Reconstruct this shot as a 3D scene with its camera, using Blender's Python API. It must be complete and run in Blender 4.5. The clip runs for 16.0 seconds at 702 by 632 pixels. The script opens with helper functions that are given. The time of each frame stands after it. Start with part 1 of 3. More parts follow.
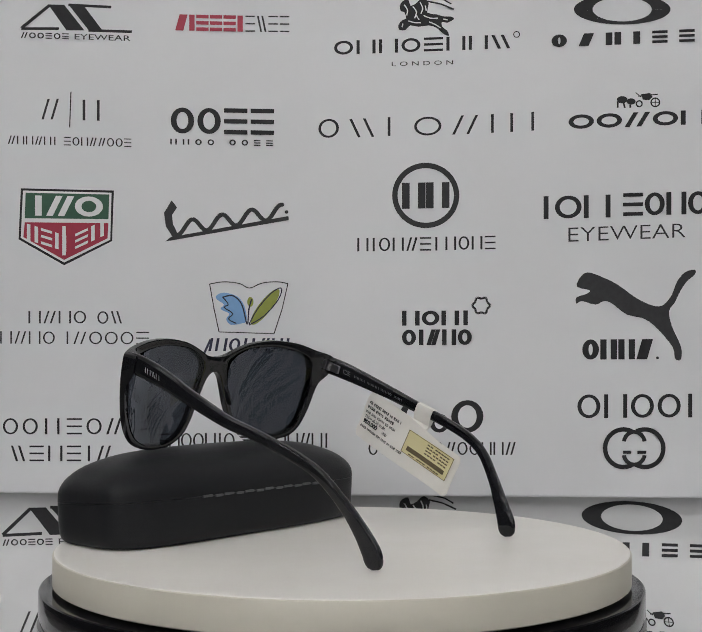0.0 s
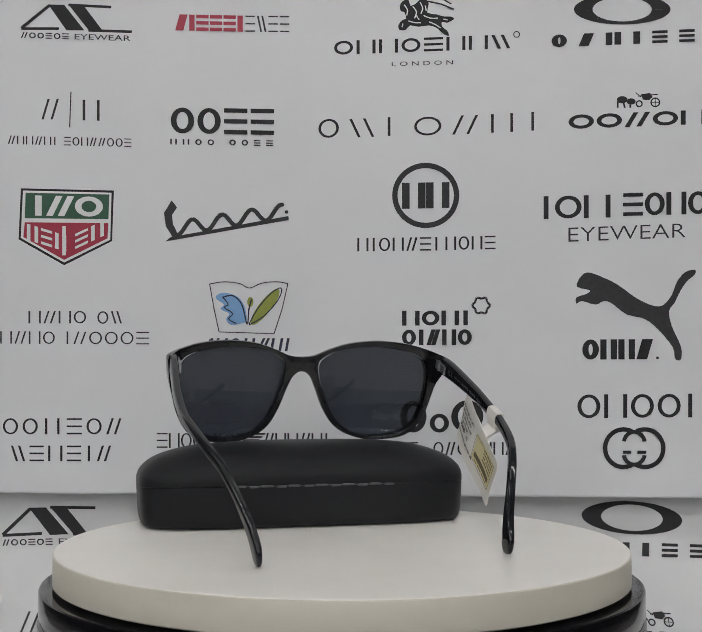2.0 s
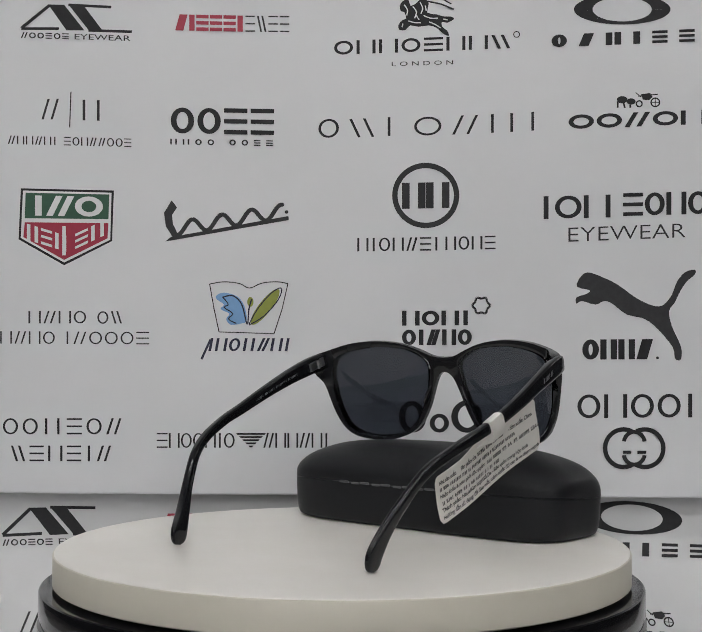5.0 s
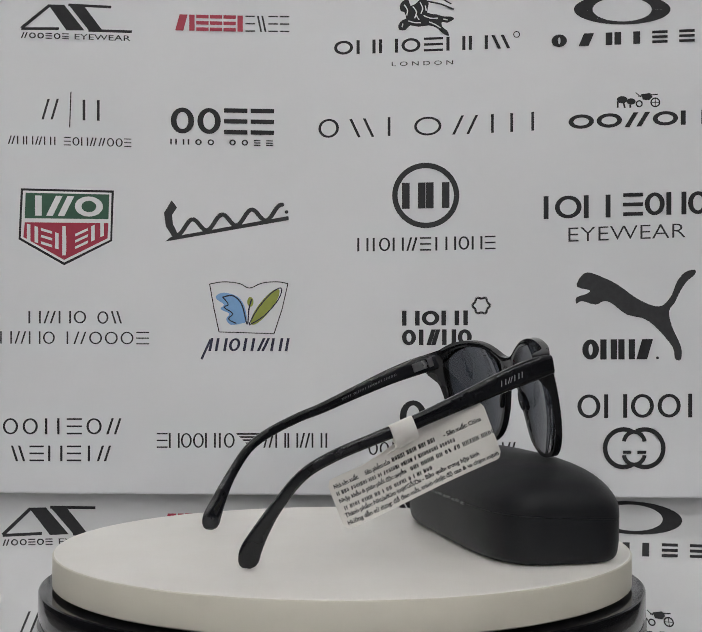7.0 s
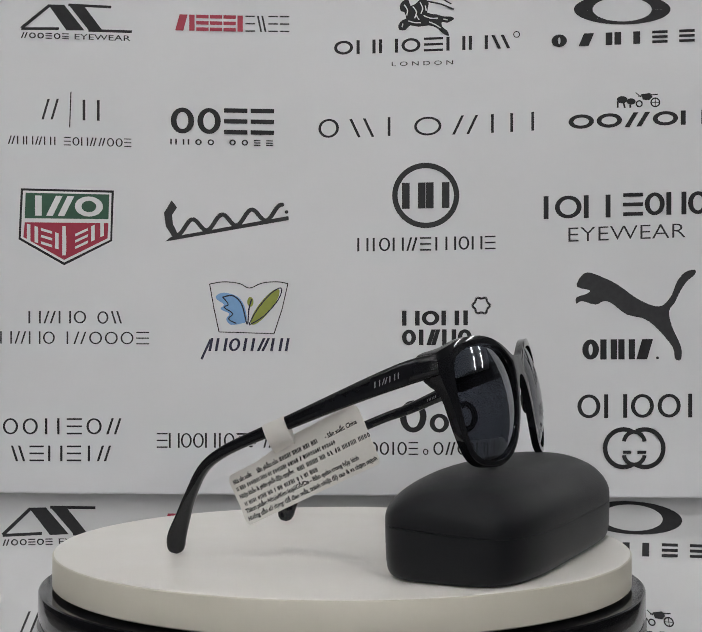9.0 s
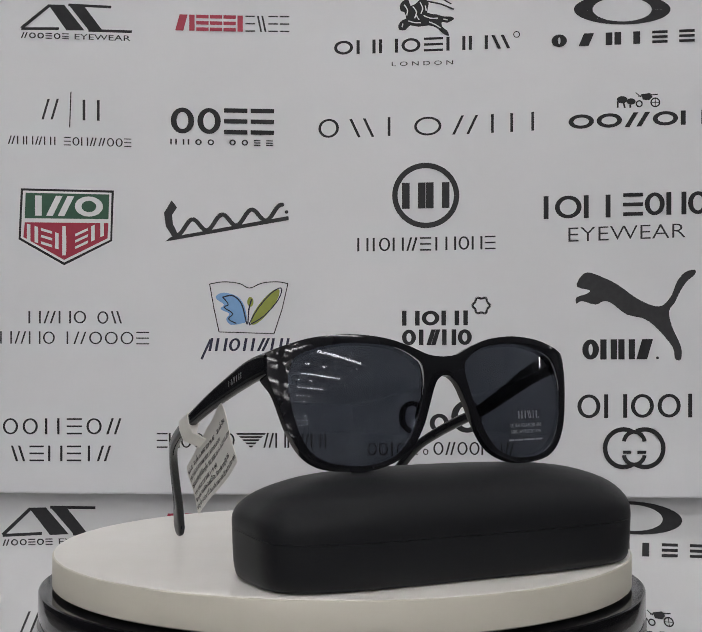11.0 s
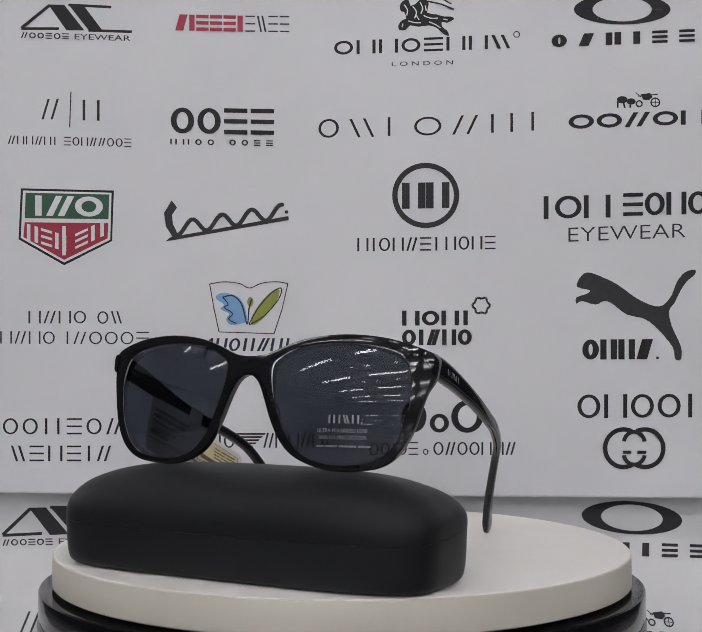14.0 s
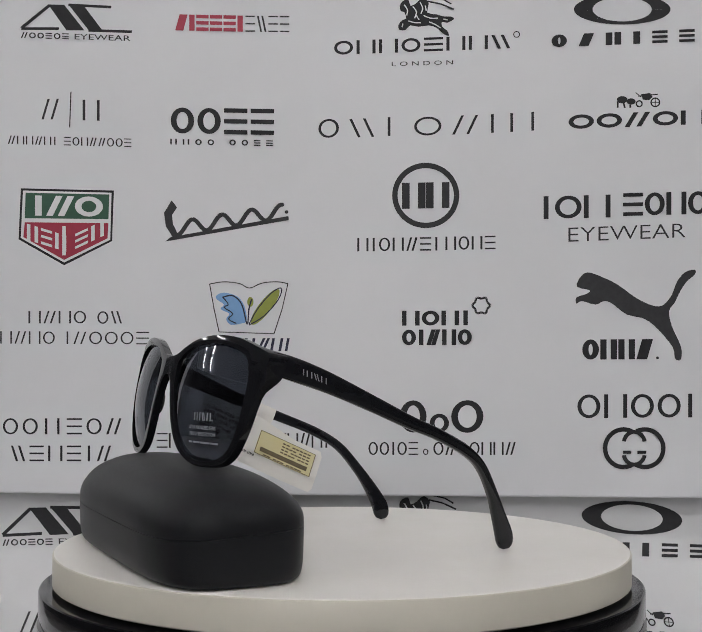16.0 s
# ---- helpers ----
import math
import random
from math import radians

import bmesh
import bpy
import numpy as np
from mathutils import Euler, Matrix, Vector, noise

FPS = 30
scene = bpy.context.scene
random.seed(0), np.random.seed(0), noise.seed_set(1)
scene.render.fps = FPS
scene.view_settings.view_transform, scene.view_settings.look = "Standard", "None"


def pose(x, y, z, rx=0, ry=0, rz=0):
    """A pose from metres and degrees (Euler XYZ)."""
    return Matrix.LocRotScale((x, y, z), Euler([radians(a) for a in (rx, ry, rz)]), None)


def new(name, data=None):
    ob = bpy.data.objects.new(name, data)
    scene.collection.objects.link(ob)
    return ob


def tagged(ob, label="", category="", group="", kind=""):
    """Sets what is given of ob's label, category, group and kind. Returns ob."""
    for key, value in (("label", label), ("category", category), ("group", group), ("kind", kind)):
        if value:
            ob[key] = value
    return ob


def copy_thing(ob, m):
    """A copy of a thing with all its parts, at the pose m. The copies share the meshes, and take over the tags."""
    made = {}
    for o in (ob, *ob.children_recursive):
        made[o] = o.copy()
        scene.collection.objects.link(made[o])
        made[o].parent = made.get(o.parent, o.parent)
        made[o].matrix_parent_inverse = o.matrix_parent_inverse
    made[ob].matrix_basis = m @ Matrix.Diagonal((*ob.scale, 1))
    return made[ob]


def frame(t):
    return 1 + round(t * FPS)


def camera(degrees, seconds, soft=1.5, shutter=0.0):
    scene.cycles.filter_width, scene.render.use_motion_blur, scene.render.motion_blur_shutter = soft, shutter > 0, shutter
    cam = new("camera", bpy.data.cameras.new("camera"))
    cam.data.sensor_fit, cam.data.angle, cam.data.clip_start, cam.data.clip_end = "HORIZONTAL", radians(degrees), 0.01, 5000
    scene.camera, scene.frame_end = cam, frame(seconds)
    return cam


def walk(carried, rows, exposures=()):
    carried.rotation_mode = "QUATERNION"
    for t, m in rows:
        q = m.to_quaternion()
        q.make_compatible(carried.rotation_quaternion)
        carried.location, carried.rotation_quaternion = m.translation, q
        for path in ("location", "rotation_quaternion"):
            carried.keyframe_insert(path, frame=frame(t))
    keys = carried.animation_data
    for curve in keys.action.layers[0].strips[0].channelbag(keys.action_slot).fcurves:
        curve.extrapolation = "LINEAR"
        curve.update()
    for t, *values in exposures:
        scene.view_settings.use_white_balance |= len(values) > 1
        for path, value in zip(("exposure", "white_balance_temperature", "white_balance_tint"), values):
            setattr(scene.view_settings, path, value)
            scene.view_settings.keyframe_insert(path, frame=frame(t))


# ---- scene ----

# Turntable: the platter's top lies at HT above the table; its axis is the world's z axis.
HT = 0.090
DISC = 0.128
SPIN, FRONT_AT = -18.491, 12.4          # degrees a second; the moment when the sunglasses face the camera

# ---- camera ----
cam = camera(33.14, 16.0, soft=0.82)
EYE = Vector((0.0, -0.54, HT + 0.0840))
VIEW = Matrix.Translation(EYE) @ Matrix.Rotation(radians(-0.389), 4, "Z") @ pose(0, 0, 0, 92.008, 0, 0) @ pose(0, 0, 0, 0, 0, 0.097)
walk(cam, [(0.0, VIEW), (16.0, VIEW)], exposures=[(0.0, 0.0, 6450, 10), (9.2, 0.0, 6440, 10), (12.0, 0.0, 6410, 13), (15.2, 0.0, 6300, 14), (16.0, 0.0, 6420, 12)])

# ---- world ----
world = bpy.data.worlds.new("world")
scene.world = world
world.use_nodes = True
world.node_tree.nodes["Background"].inputs[0].default_value = (0.8, 0.85, 0.9, 1)
world.node_tree.nodes["Background"].inputs[1].default_value = 0.05
LAMP = 19.5                              # glow of the ceiling tubes
LAMP_COLOUR = (1.0, 0.988, 0.975)


# ---- materials ----
def material(name, colour, rough=0.5, metal=0.0, grain=0.0, grain_size=400.0, bump=0.0, bump_size=600.0, stain=0.0,
             stain_size=8.0, rough_var=0.0, spec=0.5, coat=0.0, second=None):
    m = bpy.data.materials.new(name)
    m.use_nodes = True
    nt = m.node_tree
    b = nt.nodes["Principled BSDF"]
    b.inputs["Roughness"].default_value = rough
    b.inputs["Metallic"].default_value = metal
    b.inputs["Specular IOR Level"].default_value = spec
    b.inputs["Coat Weight"].default_value = coat
    b.inputs["Coat Roughness"].default_value = 0.05
    b.inputs["Base Color"].default_value = (*colour, 1)
    co = nt.nodes.new("ShaderNodeTexCoord")

    def noise_node(size, detail):
        n = nt.nodes.new("ShaderNodeTexNoise")
        n.inputs["Scale"].default_value = size
        n.inputs["Detail"].default_value = detail
        nt.links.new(co.outputs["Object"], n.inputs["Vector"])
        return n
    if grain or stain:
        last = None
        for amount, size, detail in ((grain, grain_size, 3), (stain, stain_size, 4)):
            if not amount:
                continue
            n = noise_node(size, detail)
            r = nt.nodes.new("ShaderNodeMapRange")
            r.inputs[1].default_value, r.inputs[2].default_value = 0.3, 0.7
            r.inputs[3].default_value, r.inputs[4].default_value = 0.0, 1.0
            nt.links.new(n.outputs[0], r.inputs[0])
            mix = nt.nodes.new("ShaderNodeMix")
            mix.data_type = "RGBA"
            dark = second or tuple(c * (1 - amount) for c in colour)
            if last is None:
                mix.inputs[6].default_value = (*colour, 1)
            else:
                nt.links.new(last, mix.inputs[6])
            mix.inputs[7].default_value = (*dark, 1)
            scale = nt.nodes.new("ShaderNodeMath")
            scale.operation = "MULTIPLY"
            scale.inputs[1].default_value = 1.0 if not second else amount
            nt.links.new(r.outputs[0], scale.inputs[0])
            nt.links.new(scale.outputs[0], mix.inputs[0])
            last = mix.outputs[2]
        nt.links.new(last, b.inputs["Base Color"])
    if rough_var:
        n = noise_node(stain_size * 3, 5)
        r = nt.nodes.new("ShaderNodeMapRange")
        r.inputs[1].default_value, r.inputs[2].default_value = 0.3, 0.7
        r.inputs[3].default_value, r.inputs[4].default_value = max(0.01, rough - rough_var), rough + rough_var
        nt.links.new(n.outputs[0], r.inputs[0])
        nt.links.new(r.outputs[0], b.inputs["Roughness"])
    if bump:
        n = noise_node(bump_size, 3)
        k = nt.nodes.new("ShaderNodeBump")
        k.inputs["Strength"].default_value = bump
        k.inputs["Distance"].default_value = 0.0004
        nt.links.new(n.outputs[0], k.inputs["Height"])
        nt.links.new(k.outputs[0], b.inputs["Normal"])
    return m


def lens_material():
    """Grey polarised lens: tinted glass."""
    m = bpy.data.materials.new("tinted_lens")
    m.use_nodes = True
    b = m.node_tree.nodes["Principled BSDF"]
    b.inputs["Base Color"].default_value = (0.066, 0.074, 0.092, 1)
    b.inputs["Transmission Weight"].default_value = 1.0
    b.inputs["Roughness"].default_value = 0.0
    b.inputs["IOR"].default_value = 1.36
    return m


def glow(name, colour, power):
    m = bpy.data.materials.new(name)
    m.use_nodes = True
    b = m.node_tree.nodes["Principled BSDF"]
    b.inputs["Base Color"].default_value = (0.8, 0.8, 0.8, 1)
    b.inputs["Emission Color"].default_value = (*colour, 1)
    b.inputs["Emission Strength"].default_value = power
    return m


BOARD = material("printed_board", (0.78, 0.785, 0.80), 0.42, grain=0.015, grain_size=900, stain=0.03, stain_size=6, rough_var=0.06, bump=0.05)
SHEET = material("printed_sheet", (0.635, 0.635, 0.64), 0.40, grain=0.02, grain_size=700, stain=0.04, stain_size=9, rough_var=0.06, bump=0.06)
INK = material("black_ink", (0.024, 0.024, 0.026), 0.6, spec=0.3, grain=0.2, grain_size=300)
INK_GREY = material("grey_ink", (0.042, 0.042, 0.045), 0.6, spec=0.3, grain=0.2, grain_size=300)
INK_RED = material("red_ink", (0.42, 0.025, 0.06), 0.5, grain=0.1, grain_size=300)
INK_GREEN = material("green_ink", (0.03, 0.105, 0.06), 0.5, grain=0.1, grain_size=300)
INK_WHITE = material("white_ink", (0.78, 0.78, 0.78), 0.5, grain=0.03)
INK_BLUE = material("blue_ink", (0.22, 0.42, 0.72), 0.5, grain=0.1, grain_size=200)
INK_OLIVE = material("olive_ink", (0.33, 0.37, 0.06), 0.5, grain=0.15, grain_size=200)
INK_NAVY = material("navy_ink", (0.015, 0.018, 0.05), 0.5, grain=0.1)
# Platter: side yellower, also darkened for its shade; top lightened for overhead light.
PLATTER_SHADED = material("ivory_plastic_shaded", (0.67, 0.635, 0.545), 0.45, grain=0.02, grain_size=500, stain=0.05, stain_size=14, rough_var=0.08, bump=0.04)
PLATTER_LIT = material("off_white_plastic_lit", (0.865, 0.840, 0.790), 0.38, grain=0.02, grain_size=500, stain=0.05, stain_size=14, rough_var=0.08, bump=0.04)
GLOSS_BLACK = material("gloss_black_plastic", (0.008, 0.008, 0.010), 0.10, spec=0.32, stain=0.3, stain_size=30, rough_var=0.04, bump=0.02, bump_size=60)
CASE = material("soft_black_case", (0.0148, 0.0156, 0.0178), 0.52, grain=0.2, grain_size=1500, stain=0.10, stain_size=25, rough_var=0.015, bump=0.22, bump_size=2500, spec=0.20)
CASE.node_tree.nodes["Principled BSDF"].inputs["Sheen Weight"].default_value = 0.12      # soft-touch coating
CASE.node_tree.nodes["Principled BSDF"].inputs["Sheen Roughness"].default_value = 0.35
SLIT = material("hinge_slit", (0.105, 0.106, 0.112), 0.4, grain=0.2)
ACETATE = material("gloss_black_acetate", (0.0125, 0.013, 0.0155), 0.06, stain=0.3, stain_size=60, rough_var=0.03, bump=0.02, bump_size=120, spec=0.42)
LENS = lens_material()
STEEL = material("grey_steel", (0.42, 0.42, 0.44), 0.28, metal=1.0, grain=0.1)
FOIL_MARK = material("pale_print", (0.30, 0.31, 0.33), 0.4, grain=0.1)
DIM_MARK = material("dim_print", (0.15, 0.155, 0.165), 0.4, grain=0.1)
TAG = material("white_label_film", (0.90, 0.875, 0.83), 0.40, grain=0.03, grain_size=300, stain=0.05, stain_size=60, bump=0.10, bump_size=90)
TAG.node_tree.nodes["Principled BSDF"].inputs["Transmission Weight"].default_value = 0.10
TAG.node_tree.nodes["Principled BSDF"].inputs["IOR"].default_value = 1.25
STICKER = material("yellow_sticker", (0.74, 0.67, 0.36), 0.35, stain=0.25, stain_size=120, second=(0.75, 0.72, 0.55))
STICKER_BAR = material("brown_print", (0.16, 0.12, 0.06), 0.5, grain=0.2)
WALLPAINT = material("wall_paint", (0.62, 0.62, 0.62), 0.7, grain=0.04, stain=0.06, stain_size=2, bump=0.1)
DARKWALL = material("dark_shelving", (0.10, 0.10, 0.11), 0.6, grain=0.1, stain=0.4, stain_size=1.5)
FLOORMAT = material("floor_tile", (0.30, 0.29, 0.28), 0.4, grain=0.1, stain=0.15, stain_size=3)
TABLEMAT = material("grey_table", (0.16, 0.15, 0.14), 0.45, grain=0.15, stain=0.2)
TUBE = glow("lit_tube", LAMP_COLOUR, LAMP)


# ---- mesh helpers ----
def mesh_of(bm, name, mat, smooth=False, angle=35):
    me = bpy.data.meshes.new(name)
    bm.normal_update()
    bm.to_mesh(me)
    bm.free()
    me.materials.append(mat)
    if smooth:
        for p in me.polygons:
            p.use_smooth = True
        me.set_sharp_from_angle(angle=radians(angle))
    return me


def part(name, bm, mat, parent=None, label="", smooth=False, angle=35):
    ob = new(name, mesh_of(bm, name, mat, smooth, angle))
    if parent is not None:
        ob.parent = parent
    if label:
        tagged(ob, label=label)
    return ob


def box(x0, y0, z0, x1, y1, z1, bevel=0.0, bm=None):
    bm = bm or bmesh.new()
    made = bmesh.ops.create_cube(bm, size=1.0)["verts"]
    for v in made:
        v.co = Vector((x0 + (v.co.x + 0.5) * (x1 - x0), y0 + (v.co.y + 0.5) * (y1 - y0), z0 + (v.co.z + 0.5) * (z1 - z0)))
    if bevel:
        edges = list({e for v in made for e in v.link_edges})
        bmesh.ops.bevel(bm, geom=edges, offset=bevel, segments=2, affect="EDGES", profile=0.5)
    return bm


def loft(rings, closed=True, cap=True):
    """Skin a list of rings of points, all of one length."""
    bm = bmesh.new()
    rows = [[bm.verts.new(p) for p in ring] for ring in rings]
    n = len(rows[0])
    for a, b in zip(rows, rows[1:]):
        for i in range(n if closed else n - 1):
            j = (i + 1) % n
            bm.faces.new((a[i], a[j], b[j], b[i]))
    if cap:
        bm.faces.new(list(reversed(rows[0])))
        bm.faces.new(rows[-1])
    bmesh.ops.recalc_face_normals(bm, faces=bm.faces)
    return bm


def lathe(profile, n=128):
    """Turn (radius, height) pairs round the z axis."""
    return loft([[(r * math.cos(2 * math.pi * i / n), r * math.sin(2 * math.pi * i / n), z) for i in range(n)] for r, z in profile])


def spline(points, per=8, closed=False):
    """A Catmull-Rom line through points of any dimension."""
    pts = [np.array(p, float) for p in points]
    n = len(pts)
    out = []
    for i in range(n if closed else n - 1):
        p0, p1, p2, p3 = (pts[(i + k) % n] if closed else pts[min(max(i + k, 0), n - 1)] for k in (-1, 0, 1, 2))
        for s in range(per):
            t = s / per
            out.append(0.5 * (2 * p1 + (p2 - p0) * t + (2 * p0 - 5 * p1 + 4 * p2 - p3) * t ** 2 + (3 * p1 - p0 - 3 * p2 + p3) * t ** 3))
    if not closed:
        out.append(pts[-1])
    return out


def letters(body, spacing=1.0, shear=0.0, bold=0.0):
    """The flat mesh of a line of writing: points (0..1 across, 0..1 up) and faces."""
    cu = bpy.data.curves.new("line", "FONT")
    cu.body, cu.space_character, cu.shear = body, spacing, shear
    cu.resolution_u, cu.offset = 3, bold
    ob = bpy.data.objects.new("line", cu)
    scene.collection.objects.link(ob)
    me = bpy.data.meshes.new_from_object(ob.evaluated_get(bpy.context.evaluated_depsgraph_get()))
    pts = [(v.co.x, v.co.y) for v in me.vertices]
    faces = [tuple(p.vertices) for p in me.polygons]
    bpy.data.objects.remove(ob)
    bpy.data.curves.remove(cu)
    bpy.data.meshes.remove(me)
    x0, x1 = min(p[0] for p in pts), max(p[0] for p in pts)
    return [((x - x0) / (x1 - x0), y / 0.72) for x, y in pts], faces


class Print:
    """Flat printed marks, laid out in print units (u to the right, v down) and laid on a surface by place(u, v)."""

    def __init__(self, place):
        self.place, self.bm, self.layer = place, bmesh.new(), 0

    def poly(self, pts):
        """Each mark lies a hair above the one before, so that none share a plane."""
        self.layer += 1
        lift = Vector((0, -1.2e-6 * self.layer, 0))
        self.bm.faces.new([self.bm.verts.new(Vector(self.place(u, v)) + lift) for u, v in pts])
        return self

    def line(self, a, b, w):
        d = Vector((b[0] - a[0], b[1] - a[1]))
        n = Vector((-d.y, d.x)).normalized() * w / 2
        return self.poly([(a[0] + n.x, a[1] + n.y), (b[0] + n.x, b[1] + n.y), (b[0] - n.x, b[1] - n.y), (a[0] - n.x, a[1] - n.y)])

    def path(self, pts, w):
        for a, b in zip(pts, pts[1:]):
            self.line(a, b, w)
        return self

    def ring(self, cu, cv, a, b, ia, ib, n=56, start=0.0, end=360.0):
        k = int(n * abs(end - start) / 360)
        for i in range(k):
            t0, t1 = (radians(start + (end - start) * (i + j) / k) for j in (0, 1))
            self.poly([(cu + a * math.cos(t0), cv + b * math.sin(t0)), (cu + a * math.cos(t1), cv + b * math.sin(t1)),
                       (cu + ia * math.cos(t1), cv + ib * math.sin(t1)), (cu + ia * math.cos(t0), cv + ib * math.sin(t0))])
        return self

    def disc(self, cu, cv, a, b, n=28, turn=0.0):
        c, s = math.cos(radians(turn)), math.sin(radians(turn))
        pts = [(a * math.cos(2 * math.pi * i / n), b * math.sin(2 * math.pi * i / n)) for i in range(n)]
        return self.poly([(cu + c * x - s * y, cv + s * x + c * y) for x, y in pts])

    def bars(self, codes, u0, v0, u1, v1, h, w, gap=0.22, lean=0.0):
        """A row of plain placeholder shapes: o box, h pair, i bar, e stack, a and v leaning pairs, b block, . space."""
        wide = {"i": 0.5, ".": 0.5}
        total = sum(wide.get(c, 1.0) for c in codes) + gap * (len(codes) - 1)
        unit, at = (u1 - u0) / total, 0.0
        thin = min(w * 0.75, h * 0.22)

        def q(x, y):
            f = (x - u0) / (u1 - u0)
            return (x + lean * y, v0 + (v1 - v0) * f - y)
        for c in codes:
            x0 = u0 + at * unit
            x1 = x0 + wide.get(c, 1.0) * unit
            at += wide.get(c, 1.0) + gap
            if c == "i":
                m = (x0 + x1) / 2
                self.poly([q(m - w / 2, 0), q(m + w / 2, 0), q(m + w / 2, h), q(m - w / 2, h)])
            elif c == "b":
                self.poly([q(x0, 0), q(x1, 0), q(x1, h), q(x0, h)])
            elif c == "h":
                for m in (x0, x1 - w):
                    self.poly([q(m, 0), q(m + w, 0), q(m + w, h), q(m, h)])
            elif c == "e":
                for y in (0, (h - thin) / 2, h - thin):
                    self.poly([q(x0, y), q(x1, y), q(x1, y + thin), q(x0, y + thin)])
            elif c == "o":
                fw, fh = min(w, (x1 - x0) * 0.42), min(thin, h * 0.4)
                mx, rx, ry = (x0 + x1) / 2, (x1 - x0) / 2, h / 2
                turn = [(math.cos(math.pi * k / 12), math.sin(math.pi * k / 12)) for k in range(25)]
                for (c0, s0), (c1, s1) in zip(turn, turn[1:]):
                    self.poly([q(mx + rx * c0, ry + ry * s0), q(mx + rx * c1, ry + ry * s1),
                               q(mx + (rx - fw) * c1, ry + (ry - fh) * s1), q(mx + (rx - fw) * c0, ry + (ry - fh) * s0)])
            elif c in "av":
                k = (x1 - x0) * 0.35 * (1 if c == "a" else -1)
                for x in (x0 + abs(k) / 2 - k / 2, x1 - w - abs(k) / 2 - k / 2):
                    self.poly([q(x, 0), q(x + w, 0), q(x + w + k, h), q(x + k, h)])
        return self

    def text(self, body, u0, v0, u1, v1, h, spacing=1.0, shear=0.0, bold=0.0):
        pts, faces = letters(body, spacing, shear, bold)
        vs = [self.bm.verts.new(self.place(u0 + x * (u1 - u0), v0 + (v1 - v0) * x - y * h)) for x, y in pts]
        for f in faces:
            try:
                self.bm.faces.new([vs[i] for i in f])
            except ValueError:
                pass
        return self

    def done(self, name, mat, parent, label="", weld=False):
        if weld:
            bmesh.ops.remove_doubles(self.bm, verts=self.bm.verts, dist=4e-5)
        return part(name, self.bm, mat, parent, label)


# ---- room ----
TOP = 2.15
def room():
    def wall(name, b, mat, label):
        tagged(part(name, box(*b), mat), label=label, category="wall", kind="structure")
    tagged(part("floor", box(-6.1, -8.1, -0.80, 6.1, 4.6, -0.75), FLOORMAT), label="grey tiled shop floor", category="floor", kind="structure")
    tagged(part("ceiling", box(-6.1, -8.1, TOP, 6.1, 4.6, TOP + 0.05), WALLPAINT), label="plain white shop ceiling", category="ceiling", kind="structure")
    wall("wall_north", (-6.1, 4.5, -0.75, 6.1, 4.6, TOP), DARKWALL, "dark shop wall behind the table")
    wall("wall_south", (-6.1, -8.1, -0.75, 6.1, -8.0, TOP), DARKWALL, "dark shop wall across the room")
    wall("wall_east", (6.0, -8.0, -0.75, 6.1, 4.5, TOP), DARKWALL, "dark shop side wall")
    wall("wall_west", (-6.1, -8.0, -0.75, -6.0, 4.5, TOP), DARKWALL, "dark shop side wall")
    table = tagged(new("table"), "dark grey table carrying the turntable and backdrop", "table")
    table.location = (0, -0.1, -0.75)
    part("tabletop", box(-0.45, -0.28, 0.71, 0.45, 0.43, 0.748, 0.003), TABLEMAT, table)
    for x in (-0.44, 0.39):
        for y in (-0.25, 0.36):
            part("leg", box(x, y, 0, x + 0.05, y + 0.05, 0.71), TABLEMAT, table)


def ceiling_lights():
    """Rows of ceiling tubes, over the table and on through the shop."""
    first = None
    for y in (3.2, 2.3, -0.42, -1.7, -3.0, -4.4, -5.8, -7.2):
        for x in (-4.9, -3.5, 3.5, 4.9) if y > 0 else (-2.1, -0.35, 1.4):
            m = Matrix.Translation((x, y, TOP))
            if first is None:
                first = tagged(new("ceiling_light"), "white ceiling batten with a lit tube", "ceiling light", "ceiling lights")
                first.matrix_basis = m
                part("housing", box(-0.60, -0.05, -0.03, 0.60, 0.05, 0, 0.004), WALLPAINT, first)
                for k in (-0.028, 0.028):
                    part("tube", box(-0.58, k - 0.012, -0.055, 0.58, k + 0.012, -0.031), TUBE, first, "glowing white tube")
            else:
                copy_thing(first, m)


def downlights():
    """Small round ceiling spots between the tubes."""
    first = None
    for y in (-2.4, -3.6):
        for x in (-1.25, -0.85, -0.2, 0.2, 0.85, 1.25):
            m = Matrix.Translation((x, y, TOP))
            if first is None:
                first = tagged(new("downlight"), "small round white ceiling downlight, lit", "ceiling light", "downlights")
                first.matrix_basis = m
                part("trim_ring", lathe([(0.075, 0.0), (0.085, -0.002), (0.082, -0.010), (0.068, -0.012)], 28), WALLPAINT, first)
                part("bulb", lathe([(0.062, -0.0122), (0.058, -0.018), (0.022, -0.022)], 24), TUBE, first, "glowing bulb face")
            else:
                copy_thing(first, m)


